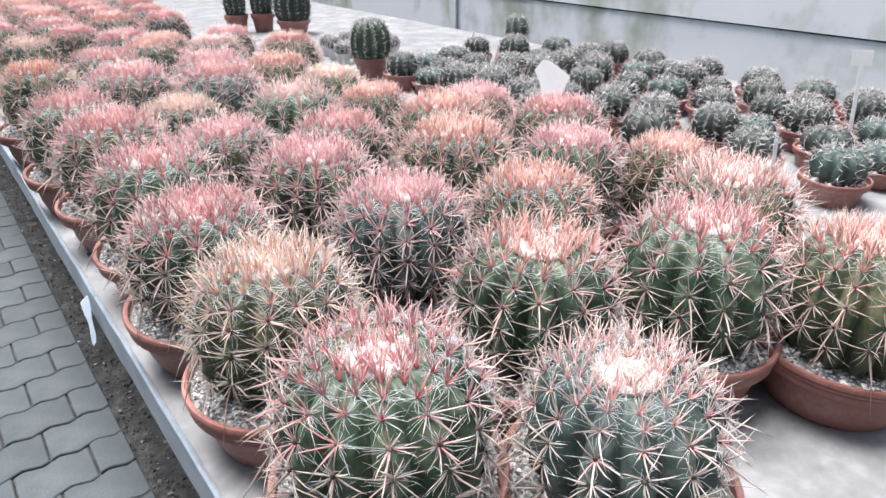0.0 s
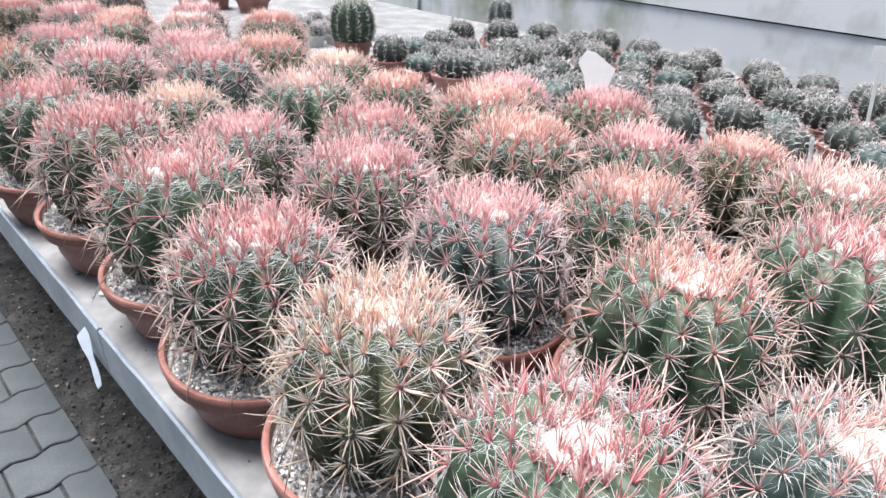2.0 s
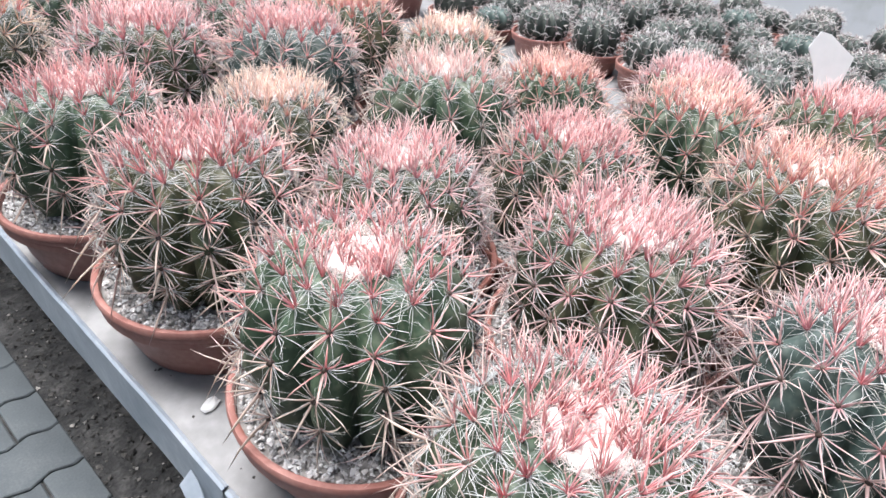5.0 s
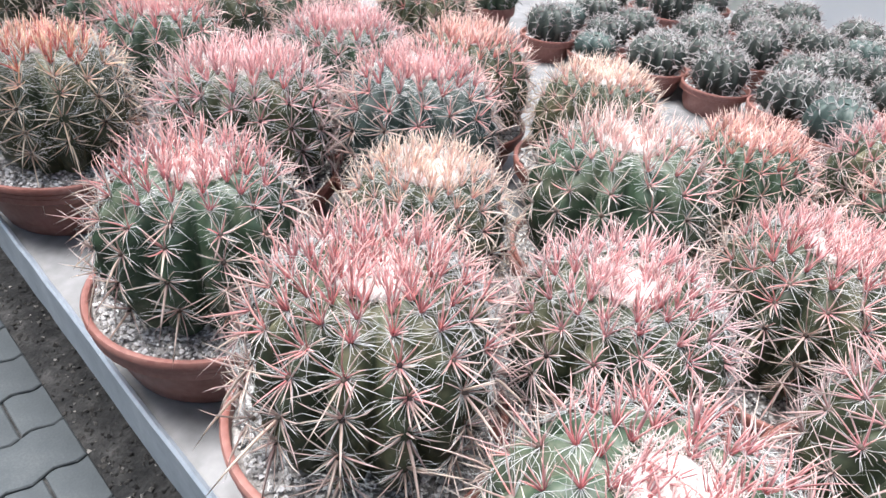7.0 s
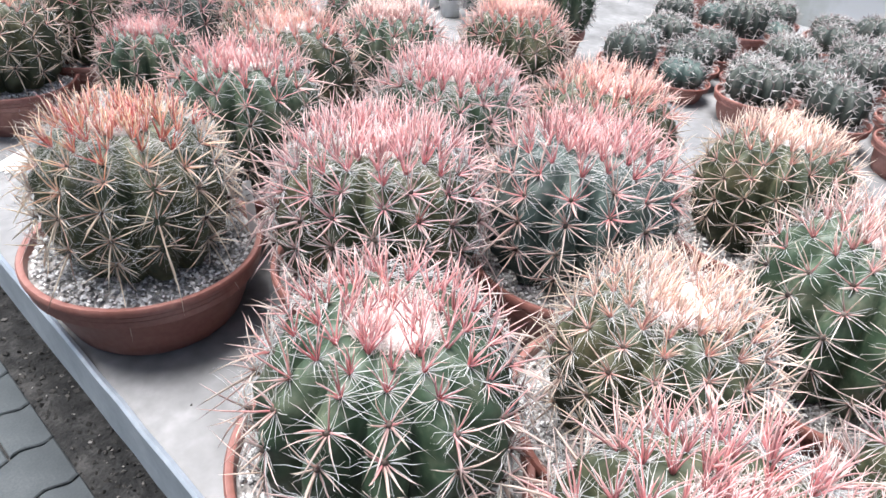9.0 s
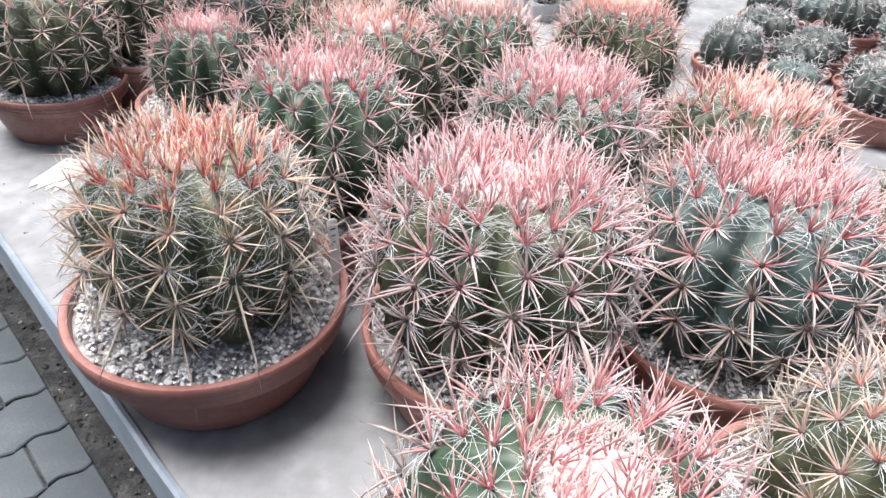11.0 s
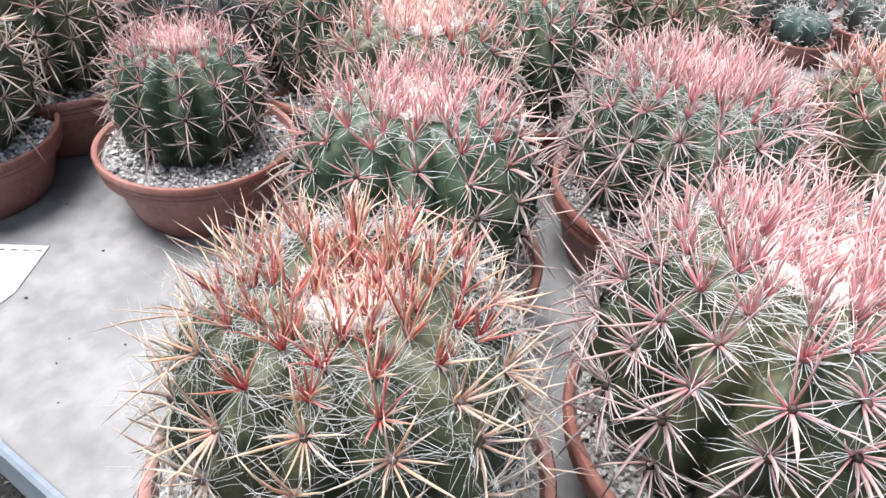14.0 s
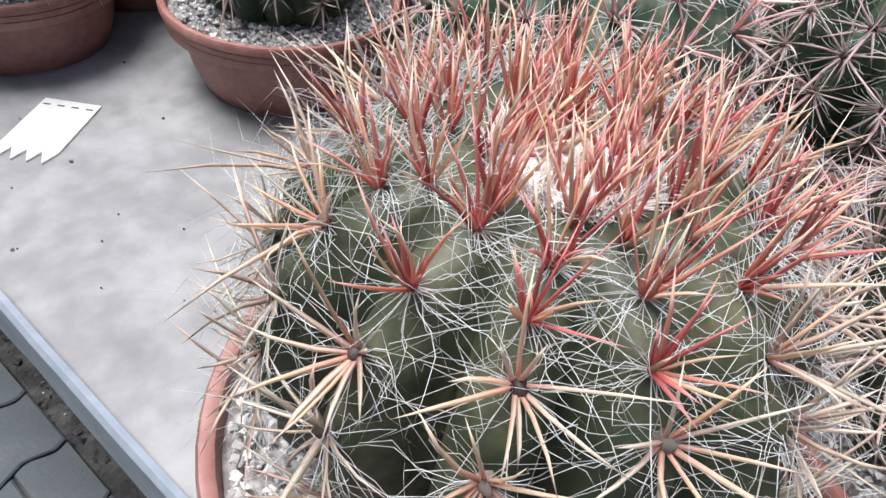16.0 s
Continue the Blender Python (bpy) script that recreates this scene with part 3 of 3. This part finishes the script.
# second row and the bowls behind it
NEAR_ROWS = [
    (0.385, -0.296, "white", "blue", 0.120, 0.182, 0.50), (0.460, 0.285, "pink", "blue", 0.126, 0.205, 0.60), (0.495, -0.025, "orange", "green", 0.128, 0.215, 0.62),
    (0.755, -0.165, "red", "green", 0.130, 0.220, 0.50), (0.705, 0.160, "orange", "green", 0.122, 0.205, 0.55), (0.438, 0.590, "pink", "olive", 0.130, 0.205, 0.75),
    (0.385, 0.905, "pink", "olive", 0.122, 0.190, 0.50), (0.622, 0.778, "red", "olive", 0.120, 0.195, 0.45), (0.750, 0.455, "orange", "olive", 0.132, 0.225, 0.70),
    (0.375, 1.220, "yellow", "olive", 0.112, 0.190, 0.80), (0.650, 1.070, "white", "green", 0.132, 0.215, 0.55), (0.350, 1.632, "pink", "olive", 0.142, 0.214, 0.78),
    (0.582, 1.450, "red", "blue", 0.136, 0.216, 0.45), (0.380, 2.015, "red", "green", 0.128, 0.206, 0.50), (0.690, 1.808, "pink", "green", 0.140, 0.188, 0.50),
]
for i, (x, y, c, sk, R, H, w) in enumerate(NEAR_ROWS):
    bare = i in (0, 2, 3, 10, 13)
    barrel_cactus(x, y, c, sk, R, H, 0.155, 13 if bare else 14 + i % 3, w, 7 if bare else 10, 15 if bare else (24 if y > 0.8 else 18), 1.0, 2, 20 + i)
# further in
FAR_ROWS = [
    (0.925, -0.362, "orange", "olive", 0.125, 0.205, 0.5), (0.965, 0.295, "pink", "green", 0.120, 0.205, 0.6), (1.140, 0.150, "orange", "olive", 0.105, 0.190, 0.5),
    (1.025, -0.070, "white", "olive", 0.132, 0.215, 0.8), (1.155, 0.505, "red", "olive", 0.128, 0.205, 0.5), (0.900, 0.680, "orange", "green", 0.130, 0.222, 0.5),
    (1.110, 0.790, "pink", "olive", 0.118, 0.195, 0.5), (0.865, 0.965, "orange", "green", 0.110, 0.202, 0.5), (0.895, 1.270, "yellow", "olive", 0.115, 0.200, 0.8),
    (0.840, 1.575, "orange", "olive", 0.130, 0.204, 0.5), (0.215, 2.700, "yellow", "olive", 0.114, 0.190, 0.3), (0.410, 2.412, "red", "green", 0.097, 0.158, 0.4),
    (0.570, 2.130, "orange", "olive", 0.125, 0.215, 0.8), (0.830, 2.110, "white", "green", 0.120, 0.200, 0.5), (0.700, 2.390, "orange", "green", 0.110, 0.195, 0.5),
    (1.080, 1.950, "orange", "olive", 0.125, 0.205, 0.5), (0.960, 2.340, "pink", "green", 0.118, 0.200, 0.6), (0.420, 2.760, "red", "olive", 0.122, 0.205, 0.4),
    (0.590, 2.570, "pink", "dark", 0.128, 0.195, 0.5),
]
for i, (x, y, c, sk, R, H, w) in enumerate(FAR_ROWS):
    near = i in (10, 11, 12)
    barrel_cactus(x, y, c, sk, R, H, 0.136 if i == 10 else (0.141 if i == 11 else 0.148), 12 if near else 16 + i % 4, w, 7 if near else 8, 10 if near else 7, 1.0, 2 if near else 1, 60 + i)
# the long rows towards the far end, from five plants
PARENTS = [barrel_cactus(0.13 + 0.27 * i, 3.06 + 0.05 * (i % 2), c, sk, R, H, 0.150, 17, 0.6, 6, 3, 1.1, 0, 90 + i)
           for i, (c, sk, R, H) in enumerate([("red", "olive", 0.128, 0.205), ("pink", "green", 0.125, 0.200), ("orange", "olive", 0.130, 0.210), ("red", "dark", 0.118, 0.190)])]
rng = np.random.default_rng(5)
for r in range(9):
    for q in range(4):
        x, y = 0.14 + 0.275 * q + rng.normal(0, 0.012), 3.39 + 0.29 * r + 0.05 * (q % 2) + rng.normal(0, 0.012)
        copy_thing(PARENTS[int(rng.integers(4))], pose(x, y, BENCH, 0, 0, rng.random() * 360))


# ---- small cacti at the back of the bench ----
def flower_pot(R, H, segs=28, mat=M_POT):
    return lathe("pot", [(0.001, 0.0), (0.70 * R, 0.0), (0.73 * R, 0.003), (0.90 * R, 0.74 * H), (0.99 * R, 0.75 * H), (R, 0.78 * H), (R, 0.97 * H), (0.98 * R, H), (0.90 * R, H), (0.885 * R, 0.97 * H), (0.86 * R, 0.82 * H), (0.001, 0.81 * H)], mat, segs)


def small_cactus(R, H, pot, ph, skin, seed, ribs=11, tall=False, mat=M_POT):
    rng = np.random.default_rng(seed)
    thing = tagged(new("potted_small_cactus"), "small dark green ribbed cactus in a terracotta pot", "cactus", "small cacti on the bench")
    piece("pot", flower_pot(pot, ph, mat=mat) if tall else bowl(pot, ph, 32), thing)
    n = 120
    rad, ang = pot * np.sqrt(rng.uniform(0.1, 0.72, n)), rng.random(n) * 6.283
    piece("grit", pebbles("grit", np.stack([rad * np.cos(ang), rad * np.sin(ang), 0.84 * ph + rng.random(n) * 0.006], -1), 0.004 + 0.004 * rng.random(n), M_GRIT, rng), thing, "pale grit", "stuff")
    z0 = 0.78 * ph - 0.1 * H
    piece("body", barrel_body(R, 1.1 * H, z0, ribs, SKINS[skin], 15, 4, rng), thing)
    th = np.linspace(0.22, 2.0, 6 if not tall else 11)
    phi = 2 * np.pi * np.arange(ribs) / ribs
    t, p = (g.ravel() for g in np.meshgrid(th, phi))
    r, z = barrel_profile(t, R, 1.1 * H, z0)
    nrm = unit(np.stack([np.cos(p) * np.sin(t), np.sin(p) * np.sin(t), np.cos(t)], -1))
    k = 6
    base = np.repeat(np.stack([r * np.cos(p), r * np.sin(p), z], -1), k, 0)
    way = unit(np.repeat(nrm, k, 0) * 0.6 + rng.normal(0, 0.75, (len(base), 3)))
    m = len(base)
    tint = pick(rng, [(0.54, 0.50, 0.49), (0.68, 0.66, 0.64), (0.30, 0.22, 0.22), (0.80, 0.79, 0.77)], m)
    piece("spine_tuft", thorns("spine_tuft", base, way, 0.016 + 0.014 * rng.random(m), np.full(m, 0.0013), rng.normal(0, 0.06, (m, 3)), tint, M_SPINE), thing, "short greyish spines", "stuff")
    return thing


SMALL = [small_cactus(0.082, 0.112, 0.102, 0.082, "dark", 1), small_cactus(0.078, 0.118, 0.098, 0.080, "dark", 2, 13), small_cactus(0.080, 0.105, 0.100, 0.080, "blue", 3, 10), small_cactus(0.084, 0.108, 0.104, 0.084, "dark", 4, 15)]
rng = np.random.default_rng(17)
spots = []
for c in range(6):
    for q in range(13):
        x, y = 1.68 + 0.195 * c + rng.normal(0, 0.024), -0.24 + 0.198 * q + 0.09 * (c % 2) + rng.normal(0, 0.024)
        if (c == 0 and y < 0.35) or (c > 3 and y > 2.0) or y > 2.08 or (c == 1 and y < -0.1):
            continue
        spots.append((x, y))
for (x, y), s in zip(spots[:4], SMALL):
    s.matrix_world = pose(x, y, BENCH, 0, 0, rng.random() * 360)
for x, y in spots[4:]:
    k = 0.88 + 0.16 * rng.random()
    copy_thing(SMALL[int(rng.integers(4))], pose(x, y, BENCH, 0, 0, rng.random() * 360) @ Matrix.Diagonal((k, k, k * (0.74 + 0.3 * rng.random()), 1)))

# taller plants among them
tall = tagged(small_cactus(0.105, 0.205, 0.092, 0.115, "green", 21, 13, True), "large round green ribbed cactus in a tall terracotta pot", "cactus")
tall.matrix_world = pose(1.655, 2.19, BENCH)
tall = tagged(small_cactus(0.068, 0.150, 0.060, 0.120, "blue", 22, 9, True), "bluish egg-shaped cactus on a small brown pot", "cactus")
tall.matrix_world = pose(2.58, 2.06, BENCH)
tall = tagged(small_cactus(0.135, 0.260, 0.120, 0.10, "dark", 24, 14, True), "large dark green globe cactus in a terracotta pot", "cactus")
tall.matrix_world = pose(2.02, 3.75, BENCH)
for x, y, s in ((1.72, 4.05, 25), (1.90, 4.00, 26)):
    tall = tagged(small_cactus(0.078, 0.26, 0.085, 0.13, "dark", s, 12, True), "tall dark green cactus in a tall terracotta pot", "cactus")
    tall.matrix_world = pose(x, y, BENCH)
# seedlings in white cups beyond the tall pot
cup = tagged(small_cactus(0.040, 0.062, 0.048, 0.060, "blue", 31, 10, True, M_LABEL), "small bluish cactus seedling in a white plastic cup", "cactus", "white cups on the bench")
cup.matrix_world = pose(1.74, 2.62, BENCH)
for i in range(1, 11):
    copy_thing(cup, pose(1.74 + 0.115 * (i % 4) + 0.03 * (i // 4), 2.62 + 0.125 * (i // 4) + 0.01 * (i % 3), BENCH, 0, 0, 50 * i) @ Matrix.Diagonal((1, 1, 0.85 + 0.06 * (i % 5), 1)))


# ---- labels and litter ----
def stake(x, y, z, height, lean, turn, width=0.014, name="plant_label", marks=True):
    thing = tagged(new(name), "white plastic plant label stuck upright in a pot", "label", "white plant labels")
    bm = bmesh.new()
    w, t = width / 2, 0.0007
    outline = [(-0.15 * w, 0), (0.15 * w, 0), (w, 0.02), (w, height - 0.003), (w - 0.003, height), (-w + 0.003, height), (-w, height - 0.003), (-w, 0.02)]
    fr = [bm.verts.new((px, -t, pz)) for px, pz in outline]
    bk = [bm.verts.new((px, t, pz)) for px, pz in outline]
    bm.faces.new(fr), bm.faces.new(bk[::-1])
    for i in range(8):
        bm.faces.new((fr[i], fr[(i + 1) % 8], bk[(i + 1) % 8], bk[i]))
    piece("blade", bm_mesh("blade", bm, M_LABEL), thing)
    if marks:
        bm = bmesh.new()
        for q in range(3):
            box(bm, -0.55 * w, 0.5 * w - 0.001 * q, -t - 0.0006, -t - 0.0002, height - 0.014 - 0.009 * q, height - 0.0125 - 0.009 * q)
        piece("writing", bm_mesh("writing", bm, M_INK), thing, "thin dark handwriting")
    thing.matrix_world = pose(x, y, z, lean, 0, turn)
    return thing


LABELS = [(0.262, 1.815, 0.085, 0.11, -8, -10), (0.475, 1.945, 0.09, 0.10, -20, -20), (1.79, 0.16, 0.05, 0.10, -12, -30), (1.63, 1.165, 0.05, 0.09, 6, -25), (1.73, 1.48, 0.05, 0.09, -6, -20),
          (1.67, 1.61, 0.04, 0.085, -10, -35), (1.71, 1.89, 0.04, 0.085, 5, -15), (2.54, 2.39, 0.03, 0.10, 4, -30), (1.86, 0.02, 0.05, 0.11, -14, -30), (2.12, 1.62, 0.04, 0.09, 3, -20),
          (2.06, 0.16, 0.05, 0.09, 5, -20), (2.33, 1.22, 0.05, 0.10, 0, -25), (2.02, 0.50, 0.05, 0.10, 8, -25), (1.98, 1.16, 0.04, 0.09, -9, -40), (1.69, 2.02, 0.04, 0.09, 2, -20)]
for row in LABELS:
    x, y, z, h, lean, turn = row
    stake(x, y, BENCH + z, h, lean, turn)

# large blank card on a stick among the orange spines
card = tagged(new("blank_plant_card"), "blank white angular plastic card stuck between the cacti", "label")
bm = bmesh.new()
outline = [(-0.045, 0.075), (-0.022, 0.105), (0.0, 0.100), (0.055, 0.058), (0.030, 0.0), (-0.022, -0.004), (-0.030, 0.040)]
fr = [bm.verts.new((px, -0.001, pz)) for px, pz in outline]
bk = [bm.verts.new((px, 0.001, pz)) for px, pz in outline]
bm.faces.new(fr), bm.faces.new(bk[::-1])
for i in range(7):
    bm.faces.new((fr[i], fr[(i + 1) % 7], bk[(i + 1) % 7], bk[i]))
piece("panel", bm_mesh("panel", bm, M_LABEL), card)
bm = bmesh.new()
box(bm, -0.004, 0.004, 0.001, 0.004, -0.30, 0.02, 0.0008)
piece("stick", bm_mesh("stick", bm, M_LABEL), card)
card.matrix_world = pose(1.19, 0.565, BENCH + 0.30, -24, 0, -40)

sign = tagged(new("stake_sign"), "white plastic sign plate on a tapered stake", "label")
bm = bmesh.new()
box(bm, -0.034, 0.034, -0.0015, 0.0015, 0.30, 0.352, 0.0006)
piece("plate", bm_mesh("plate", bm, M_LABEL), sign)
bm = bmesh.new()
box(bm, -0.007, 0.007, -0.0015, 0.0015, 0.0, 0.30, 0.0006)
piece("stake", bm_mesh("stake", bm, M_LABEL), sign)
sign.matrix_world = pose(2.30, 0.13, BENCH, -14, 0, -45)

# strip of four joined labels lying flat
strip = tagged(new("label_sheet"), "unused sheet of four joined pointed white labels lying flat", "label")
bm = bmesh.new()
for q in range(4):
    x0 = q * 0.0165
    o = [(x0, 0.0), (x0 + 0.0163, 0.0), (x0 + 0.0163, -0.092), (x0 + 0.009, -0.112), (x0, -0.094)]
    lo, hi = [bm.verts.new((px, py, 0.0008)) for px, py in o], [bm.verts.new((px, py, 0.0024)) for px, py in o]
    bm.faces.new(hi), bm.faces.new(lo[::-1])
    for i in range(5):
        bm.faces.new((lo[i], lo[(i + 1) % 5], hi[(i + 1) % 5], hi[i]))
piece("sheet", bm_mesh("sheet", bm, M_LABEL), strip)
for q in range(4):
    bm = bmesh.new()
    box(bm, q * 0.0165 + 0.004, q * 0.0165 + 0.012, -0.0125, -0.0105, 0.0026, 0.0030)
    piece("punched_slot", bm_mesh("punched_slot", bm, M_INK), strip)
strip.matrix_world = pose(0.162, 2.545, BENCH, 0, 0, -56.5)

scrap = tagged(new("paper_scrap"), "crumpled scrap of white paper on the bench sheet", "litter")
bm = bmesh.new()
bmesh.ops.create_icosphere(bm, subdivisions=2, radius=0.012)
for vv in bm.verts:
    n3 = noise.noise(vv.co * 160) * 0.006
    vv.co = Vector((vv.co.x * 1.3 + n3, vv.co.y * 0.8, max(vv.co.z * 0.45 + n3 * 0.6, -0.003)))
piece("crumple", bm_mesh("crumple", bm, M_LABEL), scrap)
scrap.matrix_world = pose(0.046, 0.930, BENCH + 0.0035, 0, 0, 20)

# grit and crumbs spilt on the bench sheet
rng = np.random.default_rng(12)
n = 260
spill = np.stack([0.02 + 0.9 * rng.random(n) ** 1.6, -0.3 + 3.4 * rng.random(n), np.full(n, BENCH + 0.001)], -1)
tagged(new("spilt_grit", pebbles("spilt_grit", spill, 0.0012 + 0.0022 * rng.random(n) ** 3, M_CLOD, rng)), "dark crumbs of soil and grit on the bench", "grit", kind="stuff")

# loose clods in the soil strip between bench and path
n = 4200
clods = np.stack([0.0 + 0.42 * rng.random(n), 0.4 + 4.4 * rng.random(n) ** 1.3, np.full(n, -0.013) + 0.004 * rng.random(n)], -1)
tagged(new("soil_clods", pebbles("soil_clods", clods, 0.003 + 0.007 * rng.random(n) ** 3, M_CLOD, rng)), "loose dark soil clods and small stones", "soil", kind="stuff")

# ---- block paving ----
path = tagged(new("pavement"), "grey interlocking wave-edged concrete block paving", "pavement", kind="structure")
LEN, PITCH, GAP = 0.225, 0.1675, 0.006


def wave(x):
    return 0.0095 * math.sin(4 * math.pi * x / LEN)


def paver(x0, x1):
    """One block: wavy long sides, chamfered top."""
    bm = bmesh.new()
    xs = [x0 + GAP / 2 + (x1 - x0 - GAP) * i / 8 for i in range(9)]
    ring = [(x, wave(x) + GAP / 2) for x in xs] + [(x, PITCH + wave(x) - GAP / 2) for x in reversed(xs)]
    cx, cy = (x0 + x1) / 2, PITCH / 2
    lo = [bm.verts.new((x, y, -0.012)) for x, y in ring]
    mid = [bm.verts.new((x, y, -0.004)) for x, y in ring]
    top = [bm.verts.new((cx + (x - cx) * 0.965, cy + (y - cy) * 0.955, 0.0)) for x, y in ring]
    k = len(ring)
    for a, b in ((lo, mid), (mid, top)):
        for i in range(k):
            bm.faces.new((a[i], a[(i + 1) % k], b[(i + 1) % k], b[i]))
    bm.faces.new(top)
    return bm_mesh("paver", bm, M_PAVER)


FULL, HALF_LEFT, HALF_RIGHT = paver(-LEN, 0.0), paver(-LEN, -LEN / 2), paver(-LEN / 2, 0.0)
rng = np.random.default_rng(8)
for r in range(58):
    y = -1.4525 + r * PITCH
    row = [(-LEN * c, FULL) for c in range(4)] if r % 2 else [(0.0, HALF_RIGHT)] + [(-LEN * (c + 0.5), FULL) for c in range(4)]
    for x, me in row:
        ob = piece("paver", me, path)
        ob.matrix_world = pose(0.008 + x, y, rng.normal(0, 0.0012), rng.normal(0, 0.25), rng.normal(0, 0.25), 0)
